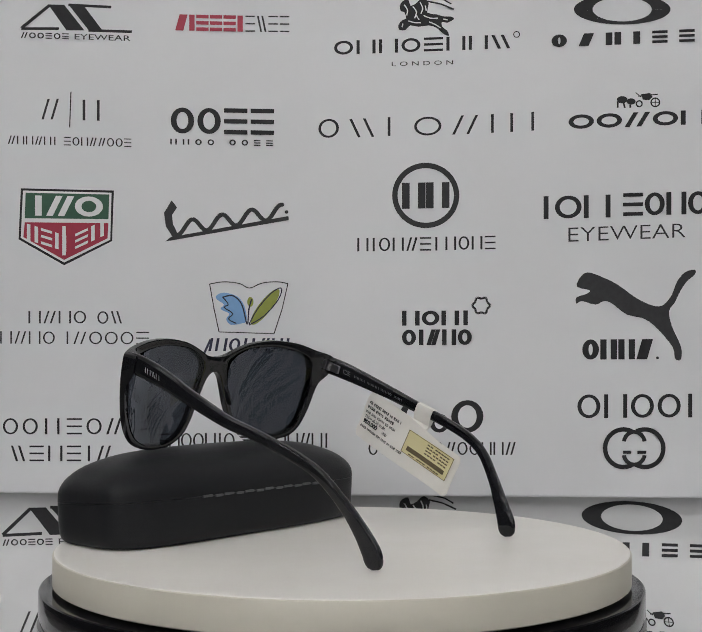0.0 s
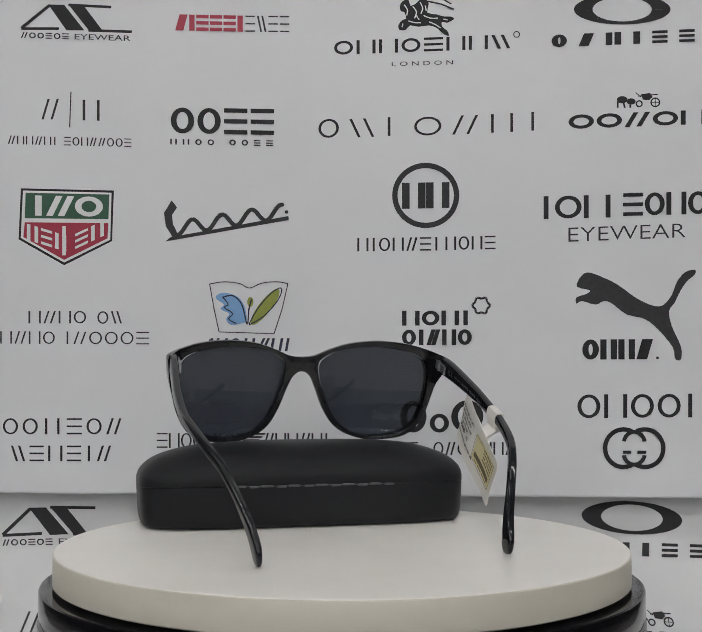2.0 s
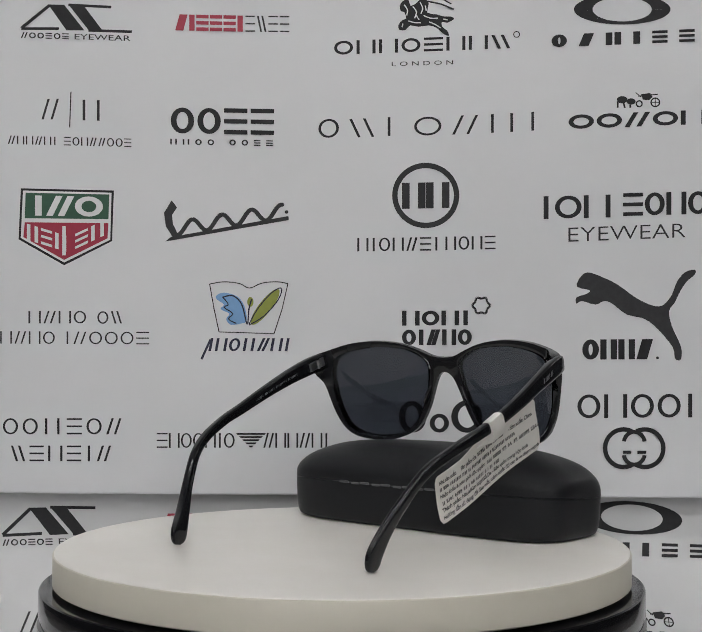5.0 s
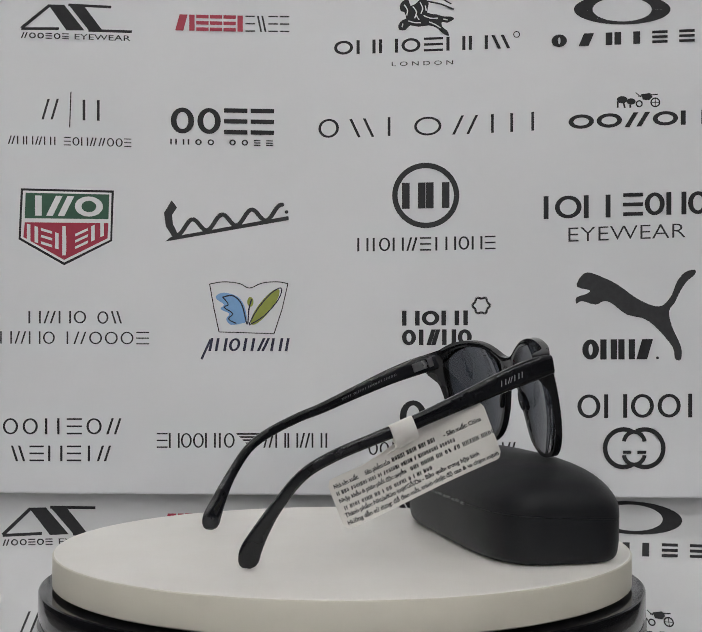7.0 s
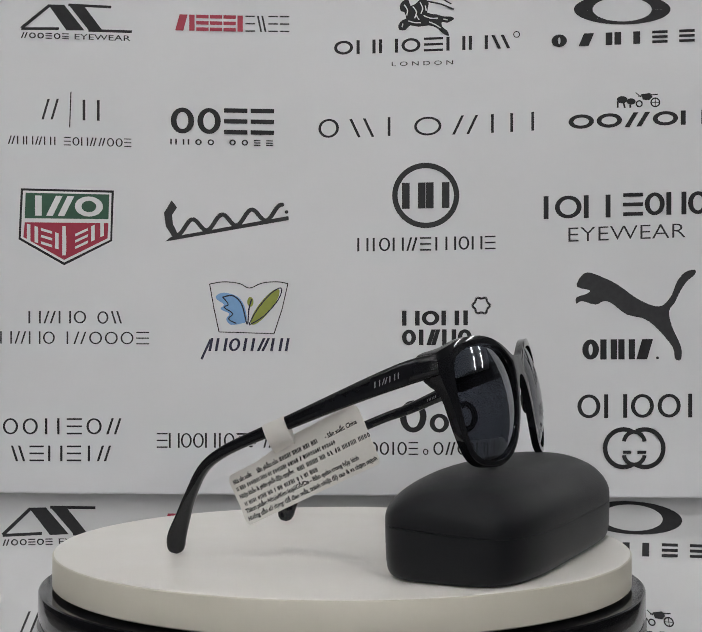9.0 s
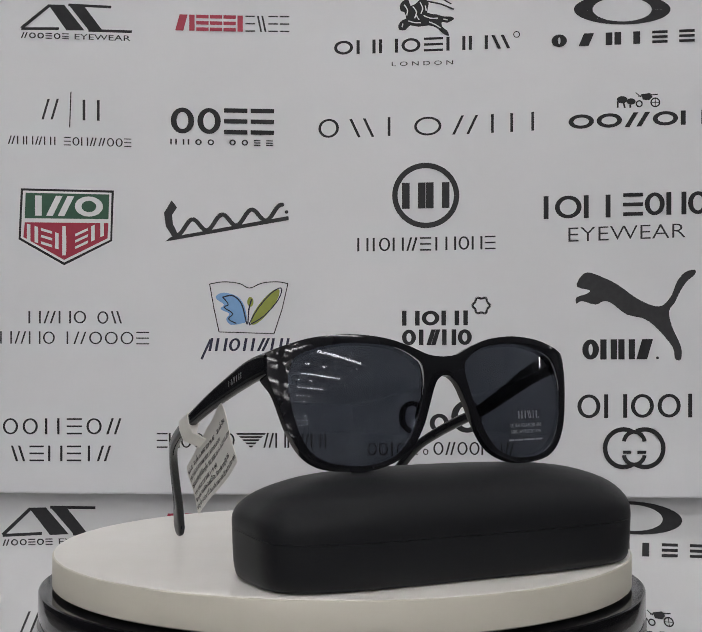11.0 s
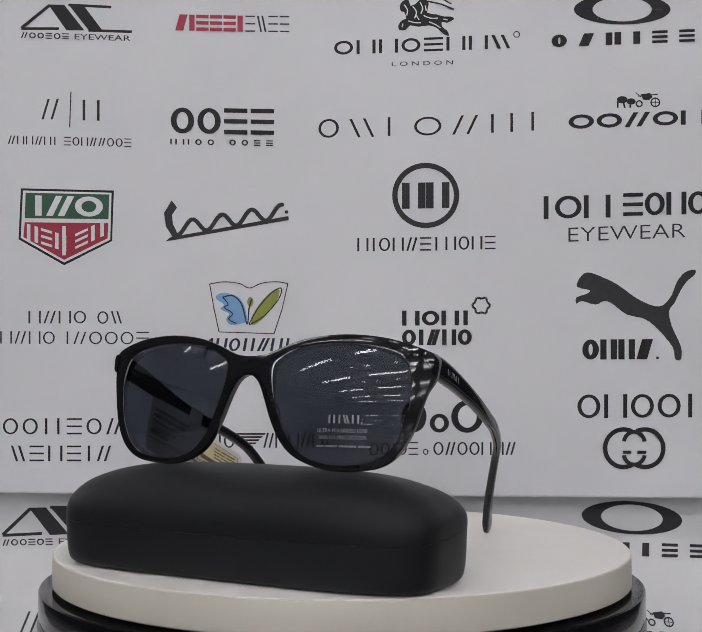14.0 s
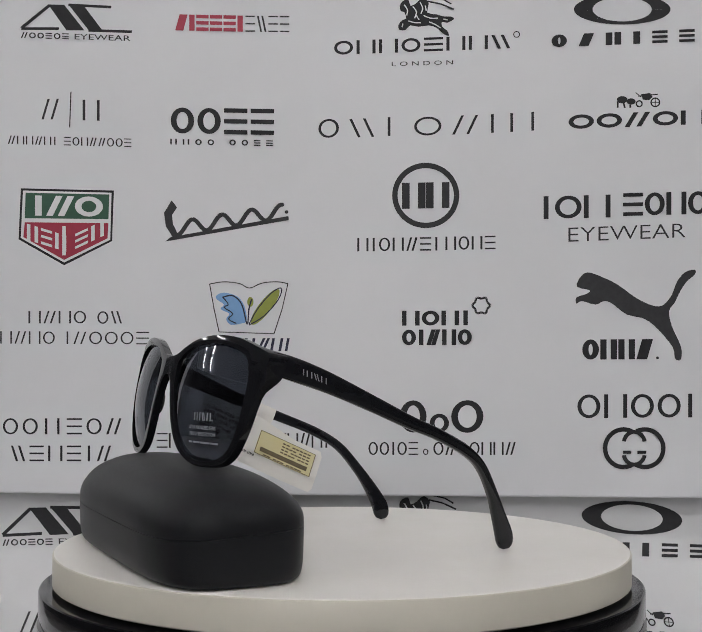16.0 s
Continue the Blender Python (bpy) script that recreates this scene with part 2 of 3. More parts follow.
def wall_shelves():
    """Lit display shelves on the far wall."""
    for x in (-2.0, -0.2, 1.6):
        shelf = tagged(new("display_shelf"), "dark wall display shelf with lit edges", "shelf", "display shelves")
        shelf.location = (x, -8.0, 0.0)
        part("back_panel", box(-0.7, 0, -0.7, 0.7, 0.02, 1.2), DARKWALL, shelf)
        for z in (0.1, 0.5, 0.9):
            board = part("shelf_board", box(-0.7, 0.02, z, 0.7, 0.30, z + 0.03), DARKWALL, shelf)
            part("light_strip", box(-0.66, 0.29, z - 0.022, 0.66, 0.302, z - 0.002), TUBE, board, "glowing light strip")


# ---- printed backdrop ----
BOARD_Y = 0.200
def on_board(u, v):
    a, b = (u - 784) / 2635.0, (705.5 - v) / 2635.0
    t = 0.7393 / (0.99936 - 0.0068 * a - 0.035 * b)
    return (t * (0.00678 + a - 0.0017 * b), BOARD_Y - 0.0002, HT + 0.084 + t * (0.03504 + 0.99939 * b + 0.0017 * a))


ARC_Y, ARC_R = 0.126, 0.087
def on_sheet(u, v, lift=0.0003):
    """The sheet falls behind the board and sweeps forward on to the table."""
    a = radians(np.interp(v, (1023, 1102, 1183, 1262, 1336, 1401, 1452, 1486), (-15, 0, 15, 30, 45, 60, 75, 90)))
    r = ARC_R - lift
    x = (u - 784) * (0.0002862 - 0.0000162 * max(0.0, a)) + 0.005
    if a < 0:
        return (x, ARC_Y + r, ARC_R - a * ARC_R)
    return (x, ARC_Y + r * math.cos(a), ARC_R - r * math.sin(a))


def lower(u, v):
    return on_sheet(1.049 * u - 44, 1.08 * v + 1108 + 24 * ((u - 670) / 720) ** 2)


def upper_rows(place, owner):
    """The two rows of marks that the board and the sheet under it share."""
    p = Print(place)
    p.poly([(107, 9), (143, 10), (188, 67), (148, 67)]).poly([(152, 9), (186, 11), (229, 68), (197, 66)])
    p.line((47, 62), (110, 11), 7).line((47, 63), (131, 63), 6).line((152, 10), (248, 15), 6).line((197, 67), (294, 70), 6)
    p.bars("aooeoe", 46, 84, 153, 87, 13, 3).text("EYEWEAR", 166, 87, 291, 91, 13)
    p.done("printed_logo", INK, owner, "black chevron logo over small print")
    Print(place).bars("aieeei", 391, 67, 543, 70, 36, 12, 0.10).done("printed_logo", INK_RED, owner, "bold red printed word mark")
    Print(place).bars("eveee"[:4], 548, 70, 646, 71, 36, 4, 0.2).done("printed_logo", INK_GREY, owner, "thin grey printed word mark")
    p = Print(place)
    horse = [(893, 12), (899, 2), (912, -2), (917, 12), (930, 6), (944, -6), (958, 6), (954, 27), (975, 31), (992, 36), (1008, 36), (1014, 42), (999, 50), (988, 48), (987, 58), (999, 68), (1003, 79), (992, 76),
             (976, 62), (958, 56), (935, 59), (916, 56), (906, 66), (892, 66), (890, 54), (899, 44), (907, 40), (903, 26), (895, 24)]
    p.poly([tuple(q) for q in spline(horse, 2, True)]).path([(955, 2), (985, 8), (1014, 20)], 3.5).path([(960, -8), (990, -2), (1008, 8)], 3)
    p.bars("ohhoehhv", 746, 122, 1140, 107, 31, 7, 0.18).ring(1154, 76, 7.5, 7.5, 5.5, 5.5, 20)
    p.text("LONDON", 875, 147, 1012, 143, 10, 1.6)
    p.done("printed_logo", INK, owner, "black rearing animal shape over spaced print")
    above = lambda u, v: Vector(place(u, v)) + Vector((0, -0.00025, 0))
    p = Print(above)
    for curve in ([(903, 10), (910, 22), (908, 34)], [(922, 14), (930, 26), (926, 40)], [(938, 4), (944, 18), (940, 30)], [(946, 34), (962, 40), (978, 40)], [(912, 46), (926, 50), (940, 50)],
                  [(958, 48), (972, 54), (984, 62)], [(990, 42), (1000, 44)], [(900, 52), (898, 60)], [(930, 34), (936, 44)], [(950, 12), (952, 24)]):
        p.path(spline(curve, 4), 2.6)
    p.done("printed_logo", INK_WHITE, owner)
    p = Print(place).ring(1390, 20, 108, 34, 66, 27)
    p.bars("oahieev"[:6], 1232, 105, 1552, 92, 28, 15, 0.75)
    p.done("printed_logo", INK, owner, "black oval ring logo with spaced bold marks")
    p = Print(place).bars("a", 92, 266, 131, 266, 46, 5).bars("h", 184, 268, 222, 269, 46, 6).line((158, 204), (155, 284), 2.5)
    p.bars("ahhahi", 17, 321, 126, 324, 19, 3).bars("eohaaooe", 142, 324, 293, 328, 19, 3)
    p.done("printed_logo", INK_GREY, owner, "grey pair of marks with a dividing line")
    p = Print(place).bars("ooee", 381, 297, 612, 301, 58, 13, 0.14)
    p.bars("hhoo", 380, 322, 478, 324, 13, 3.5, 0.9).bars("ooee", 512, 324, 609, 326, 13, 3.5, 0.9)
    p.done("printed_logo", INK, owner, "heavy black word mark over small print")
    p = Print(place)
    for c, x0, x1, y in (("o", 711, 757, 308), ("v", 780, 836, 307), ("i", 848, 890, 304), ("o", 925, 986, 303), ("a", 1010, 1068, 300), ("h", 1097, 1146, 296), ("i", 1180, 1200, 292)):
        p.bars(c, x0, y, x1, y - 2, 42, 6)
    p.done("printed_logo", INK, owner, "widely spaced black word mark")
    p = Print(place).bars("ooaoh", 1270, 288, 1578, 276, 32, 11, 0.10)
    p.disc(1390, 222, 12, 8).disc(1410, 226, 10, 7).ring(1428, 231, 8, 8, 5, 5, 18).ring(1464, 228, 11, 11, 8, 8, 20)
    p.poly([(1432, 210), (1452, 207), (1458, 216), (1450, 223), (1436, 222)]).line((1426, 214), (1470, 210), 2.5).line((1420, 206), (1432, 216), 2).line((1464, 217), (1464, 239), 1.5).line((1453, 228), (1475, 228), 1.5).line((1380, 226), (1380, 240), 4).line((1392, 226), (1396, 240), 4).line((1408, 226), (1408, 240), 4)
    p.done("printed_logo", INK, owner, "black small cart shape over a bold word mark")


def backdrop():
    board = tagged(new("backdrop_board"), "white printed backdrop board with rows of logos", "backdrop board")
    board.location = (0, 0, 0)
    z0 = on_board(784, 1105)[2]
    bm = box(-0.30, BOARD_Y, z0, 0.30, BOARD_Y + 0.0125, 0.62, 0.0012)
    for v in bm.verts:                   # the lower edge falls slightly to one side
        if v.co.z < z0 + 0.01:
            v.co.z += -0.0006 - 0.0062 * (v.co.x - 0.003)
    part("panel", bm, BOARD, board)
    upper_rows(on_board, board)
    P = lambda: Print(on_board)
    # shield
    P().poly([(46, 420), (254, 425), (250, 538), (143, 592), (41, 534)]).done("printed_logo", INK, board, "green and red shield logo")
    lift = lambda k: (lambda u, v: tuple(c - (k if i == 1 else 0) for i, c in enumerate(on_board(u, v))))
    Print(lift(0.0002)).poly([(51, 425), (249, 430), (246, 535), (143, 586), (46, 531)]).done("printed_logo", INK_WHITE, board)
    Print(lift(0.0003)).poly([(57, 430), (244, 434), (242, 489), (55, 487)]).done("printed_logo", INK_GREEN, board)
    Print(lift(0.0003)).poly([(55, 496), (242, 498), (240, 532), (143, 580), (52, 529)]).done("printed_logo", INK_RED, board)
    p = Print(lift(0.0005)).bars("iao", 70, 481, 230, 484, 45, 15, 0.02)
    p.bars("heh", 60, 535, 148, 562, 36, 8, 0.25).bars("eh", 168, 556, 232, 526, 34, 8, 0.25).line((143, 505), (143, 570), 8)
    p.done("printed_logo", INK_WHITE, board)
    # slanted script mark
    p = P().poly([(369, 539), (381, 529), (644, 482), (645, 491)])
    p.poly([(383, 447), (395, 463), (384, 480), (386, 500), (397, 522), (386, 530), (370, 505), (366, 475)])
    wave = [(396 + 2 * k, 510 - 0.33 * k + 15 * math.cos(0.19 * k)) for k in range(118)]
    p.path(wave, 9.5)
    for q in wave[::3]:
        p.disc(q[0], q[1], 4.7, 4.7, 10)
    p.disc(640, 473, 4, 4)
    p.done("printed_logo", INK_GREY, board, "dark slanted script-like logo")
    p = P().ring(951, 436, 75, 73, 63, 61).bars("hh", 898, 466, 1004, 464, 58, 17, 0.02)
    p.done("printed_logo", INK_GREY, board, "dark ring logo with bold marks")
    P().bars("hiohaei", 798, 561, 981, 559, 30, 4.5, 0.22).bars("hohe", 995, 558, 1107, 556, 30, 4.5, 0.22).done("printed_logo", INK, board, "black printed word mark")
    P().bars("ioh", 1205, 489, 1364, 485, 51, 11, 0.08).bars("eoho", 1392, 482, 1582, 477, 51, 11, 0.08).done("printed_logo", INK, board, "heavy black word mark")
    P().text("EYEWEAR", 1270, 540, 1532, 530, 34, bold=-0.012).done("printed_word", INK_GREY, board, "thin dark printed word")
    P().bars("hahoo"[:4], 63, 722, 192, 722, 28, 4).bars("ov", 217, 723, 272, 722, 28, 4).bars("hahoo"[:4], 0, 767, 122, 768, 28, 3.6).bars("iaoooe", 143, 768, 333, 769, 28, 3.6).done("printed_logo", INK_GREY, board, "thin grey two-line word mark")
    # butterfly-like mark
    p = P().path(spline([(468, 634), (500, 629), (535, 633), (557, 643), (585, 632), (618, 629), (643, 633)], 4), 2.2)
    p.path([(468, 634), (478, 690), (489, 741)], 2.2).path([(643, 633), (630, 690), (612, 745)], 2.2).line((489, 741), (612, 745), 2)
    p.done("printed_logo", INK_GREY, board, "blue and olive winged logo in a frame")
    P().poly([tuple(q) for q in spline([(483, 660), (500, 653), (530, 662), (546, 684), (551, 715), (540, 722), (515, 725), (505, 712), (512, 700), (492, 690), (500, 680), (484, 668)], 3, True)]).done("printed_logo", INK_BLUE, board)
    P().disc(592, 685, 50, 14, turn=-52).disc(559, 674, 7, 11).done("printed_logo", INK_OLIVE, board)
    p = Print(lift(0.0002)).path(spline([(496, 664), (520, 660), (540, 680), (552, 724), (556, 690), (562, 668)], 4), 3)
    p.path(spline([(556, 724), (575, 690), (605, 655), (628, 643), (622, 668), (590, 705), (556, 726)], 4), 2.5).path(spline([(498, 664), (510, 680), (500, 686), (520, 700), (510, 712), (528, 722)], 3), 2.5)
    p.done("printed_logo", INK_NAVY, board)
    P().bars("ihoiiahi", 462, 784, 645, 784, 29, 6, 0.2, 0.18).line((470, 758), (450, 802), 5).done("printed_logo", INK_NAVY, board, "navy slanted word mark")
    P().bars("hohi", 898, 727, 1050, 726, 33, 10, 0.12).bars("oiaho", 898, 771, 1054, 770, 35, 10, 0.12).path([(1075 + (17.5 + 2.2 * math.cos(6 * a)) * math.cos(a), 682 + (17.5 + 2.2 * math.cos(6 * a)) * math.sin(a)) for a in (2 * math.pi * k / 60 for k in range(61))], 5).done("printed_logo", INK, board, "bold black stacked word mark with a small ring")
    # leaping shape
    body = spline([(1289, 640), (1297, 618), (1313, 608), (1340, 616), (1378, 634), (1420, 664), (1455, 681), (1480, 682), (1500, 660), (1512, 630), (1530, 608), (1552, 602), (1553, 612),
                   (1535, 628), (1520, 650), (1508, 675), (1495, 695), (1502, 730), (1522, 775), (1521, 803), (1508, 800), (1503, 775), (1470, 735), (1440, 712), (1400, 702), (1368, 678), (1350, 672), (1330, 680), (1300, 672), (1288, 678), (1288, 664), (1310, 656), (1318, 648)], 3, True)
    P().poly([tuple(q) for q in body]).done("printed_logo", INK_GREY, board, "dark leaping animal shape")
    P().bars("ohha", 1301, 803, 1459, 802, 45, 14, 0.08).disc(1469, 799, 3, 3).done("printed_logo", INK, board, "heavy black word mark")
    P().bars("ooiieoa", 6, 970, 271, 970, 36, 5, 0.3).bars("vehei"[:5] + "a", 24, 1030, 248, 1030, 35, 5, 0.3).done("printed_logo", INK, board, "black two-line word mark")
    p = P().bars("ehoohio", 350, 1000, 524, 1000, 33, 4, 0.12).bars("ahhahi", 588, 1000, 735, 1000, 33, 4, 0.12)
    for i in range(5):
        y = 967 + i * 7
        p.poly([(527 + i * 7, y), (594 - i * 7, y), (591 - i * 7, y + 4), (530 + i * 7, y + 4)])
    p.done("printed_logo", INK, board, "black word mark with a striped wedge")
    p = P().bars("o", 893, 966, 953, 966, 72, 15).bars("o", 960, 966, 1003, 966, 42, 11).bars("o", 1008, 967, 1080, 966, 73, 15)
    p.bars("ooioe", 823, 1016, 934, 1016, 29, 4, 0.18).bars("o", 945, 1016, 957, 1016, 14, 2.5).bars("oaoohha"[:7], 968, 1016, 1152, 1016, 29, 4, 0.18)
    p.done("printed_logo", INK, board, "bold black monogram over a word mark")
    p = P().bars("ohooi", 1290, 934, 1555, 932, 53, 9, 0.16)
    p.ring(1393, 1001, 46, 47, 36, 37, 60, 60, 300).ring(1441, 1001, 46, 47, 36, 37, 60, -120, 120)
    p.ring(1417, 990, 28, 30, 19, 21, 40, 190, 350).ring(1417, 1012, 28, 30, 19, 21, 40, 10, 170).line((1392, 1010), (1410, 1010), 7).line((1424, 1010), (1444, 1010), 7)
    p.done("printed_logo", INK, board, "black interlocked rings under a word mark")


def sheet():
    prof = [on_sheet(784, v, 0)[1:] for v in range(1040, 1486, 8)] + [(0.126, 0.0), (0.05, 0.0), (-0.02, 0.0)]
    ring = lambda x: [(x, y, z) for y, z in prof] + [(x, y + 0.0008, z - 0.0012) for y, z in reversed(prof)]
    bm = loft([ring(x) for x in (-0.32, 0.32)])
    s = tagged(new("printed_sheet"), "white printed sheet sweeping from wall to table", "backdrop sheet")
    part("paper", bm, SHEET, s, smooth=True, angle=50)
    upper_rows(lower, s)


# ---- turntable ----
def turntable():
    t = tagged(new("turntable"), "round display turntable, ivory platter on black base", "turntable")
    base = part("base", lathe([(0.125, 0.0006), (0.1335, 0.0006), (0.1348, 0.002), (0.1348, 0.0520), (0.1343, 0.0526), (0.1326, 0.0530), (0.1324, 0.0538), (0.1324, 0.0562), (0.1326, 0.0570),
                               (0.1338, 0.0574), (0.1342, 0.0580), (0.1342, 0.0606), (0.1338, 0.0612), (0.1330, 0.0616), (0.1330, 0.0636), (0.1336, 0.0640), (0.1338, 0.0646),
                               (0.1338, 0.0736), (0.1335, 0.0744), (0.1328, 0.0748), (0.1250, 0.0749)], 160), GLOSS_BLACK, t, "glossy black stepped base", True, 28)
    h = HT
    platter = part("platter", lathe([(0.1265, h - 0.0140), (DISC, h - 0.0132), (DISC, h - 0.0009), (DISC - 0.0002, h - 0.0006), (DISC - 0.0005, h - 0.0004), (DISC - 0.004, h - 0.0004)], 200), PLATTER_SHADED, t, "yellowed ivory plastic turning platter, side shade painted in", True, 50)
    # Added layer that carries the lighter, lit colour of the platter's top.
    part("lit_top_layer", lathe([(DISC - 0.0009, h - 0.0006), (DISC - 0.0006, h - 0.0003), (DISC - 0.0008, h - 0.0001), (DISC - 0.0012, h), (DISC - 0.004, h)], 200), PLATTER_LIT, platter, "off-white plastic top layer, painted lighter for overhead light", True, 50)
    return platter


# ---- spectacle case ----
def superellipse(a, b, n, z, cx, cy, turn, count=144):
    c, s = math.cos(radians(turn)), math.sin(radians(turn))
    out = []
    for i in range(count):
        t = 2 * math.pi * i / count
        ct, st = math.cos(t), math.sin(t)
        x, y = a * math.copysign(abs(ct) ** (2 / n), ct), b * math.copysign(abs(st) ** (2 / n), st)
        out.append((cx + c * x - s * y, cy + s * x + c * y, z))
    return out


CASE_AT = (0.0055, -0.0774, 1.4)
def case():
    thing = tagged(new("spectacle_case"), "matte black clamshell spectacle case, shut", "spectacle case")
    cx, cy, turn = CASE_AT

    def lay(rows):
        """Rings of the shell; the seam lies lower in front than at the hinge."""
        out = []
        for z, a, b, n in rows:
            near = max(0.0, 1 - abs(z - 0.0207) / 0.014)
            out.append([(x, y, zz + near * (0.055 * (y - cy) - 0.0013)) for x, y, zz in superellipse(a, b, n, z, cx, cy, turn)])
        return out
    low = spline([(0.0003, 0.0794, 0.0277, 4.0), (0.0008, 0.0808, 0.0291, 4.15), (0.0025, 0.0820, 0.0304, 4.3), (0.007, 0.0828, 0.0311, 4.35), (0.016, 0.0833, 0.0313, 4.35), (0.0201, 0.0835, 0.0313, 4.35)], 3)
    low += [np.array((0.02045, 0.0835, 0.0313, 4.35))]
    part("base", loft(lay([tuple(r) for r in low])), CASE, thing, "", True, 60)
    high = [np.array((0.02072, 0.0835, 0.0313, 4.35))] + spline([(0.0210, 0.08353, 0.03133, 4.35), (0.025, 0.0836, 0.0313, 4.15), (0.029, 0.0818, 0.0298, 3.8), (0.033, 0.0768, 0.0267, 3.4), (0.0365, 0.0680, 0.0222, 3.0),
                    (0.0390, 0.0575, 0.0168, 2.8), (0.0405, 0.0420, 0.0110, 2.5), (0.0412, 0.0230, 0.0055, 2.2), (0.0414, 0.004, 0.001, 2.0)], 3)
    part("lid", loft(lay([tuple(r) for r in high])), CASE, thing, "", True, 60)
    place = Matrix.Translation((cx, cy, 0)) @ Matrix.Rotation(radians(turn), 4, "Z")
    for i in range(12):
        x = -0.0412 + i * 0.0068
        dz = 0.0002 if i % 2 else -0.0001
        bm = box(x, 0.0298, 0.0203 + dz, x + (0.0060 if i % 2 else 0.0048), 0.0318, 0.0214 + dz, 0.0003)
        bm.transform(place)
        part("hinge_knuckle", bm, SLIT, thing)
    return thing


# ---- sunglasses ----
G = Matrix.Translation((0.0021, -0.0645, 0.0)) @ Matrix.Rotation(radians(4.7), 4, "Z")
TILT, FOOT = radians(9.0), 0.0408       # the front leans back from its lower edge
def front(x, s, d=0.0):
    """A point of the spectacle front: x across, s up along it from the lower edge, d behind its face."""
    y = -0.0252 + (x - 0.001) ** 2 / 0.46 + (s - 0.028) ** 2 / 0.32 + 18 * max(0.0, abs(x) - 0.062) ** 2 + s * math.sin(TILT) + d * math.cos(TILT)
    return G @ Vector((x * 1.006 + 0.001, y, FOOT + s * math.cos(TILT) - d * math.sin(TILT)))


def dome(x, s):
    """How far a lens stands out before its rim."""
    r = ((abs(x) - 0.0375) / 0.0275) ** 2 + ((s - 0.0262) / 0.0235) ** 2
    return 0.0024 * (1 - r)


OUTER = [(0.0, 0.0442), (0.0068, 0.0450), (0.015, 0.0484), (0.0253, 0.0515), (0.0392, 0.0528), (0.0531, 0.0516), (0.0636, 0.0488), (0.0705, 0.0460), (0.0722, 0.0442), (0.0722, 0.0410), (0.0714, 0.0350),
         (0.0690, 0.0257), (0.0660, 0.0153), (0.0612, 0.0068), (0.0543, 0.0020), (0.0441, 0.0002), (0.0339, 0.0004), (0.0237, 0.0037), (0.0170, 0.0088), (0.0118, 0.0174), (0.0077, 0.0277), (0.0050, 0.0335), (0.0022, 0.0362), (0.0, 0.0367)]
HOLE = [(0.0100, 0.0405), (0.0128, 0.0438), (0.0185, 0.0470), (0.0254, 0.0487), (0.0392, 0.0494), (0.0513, 0.0478), (0.0600, 0.0448), (0.0636, 0.0412), (0.0652, 0.0345), (0.0647, 0.0258), (0.0628, 0.0171), (0.0588, 0.0088), (0.0522, 0.0042),
        (0.0424, 0.0024), (0.0325, 0.0030), (0.0243, 0.0062), (0.0180, 0.0131), (0.0137, 0.0226), (0.0106, 0.0329)]


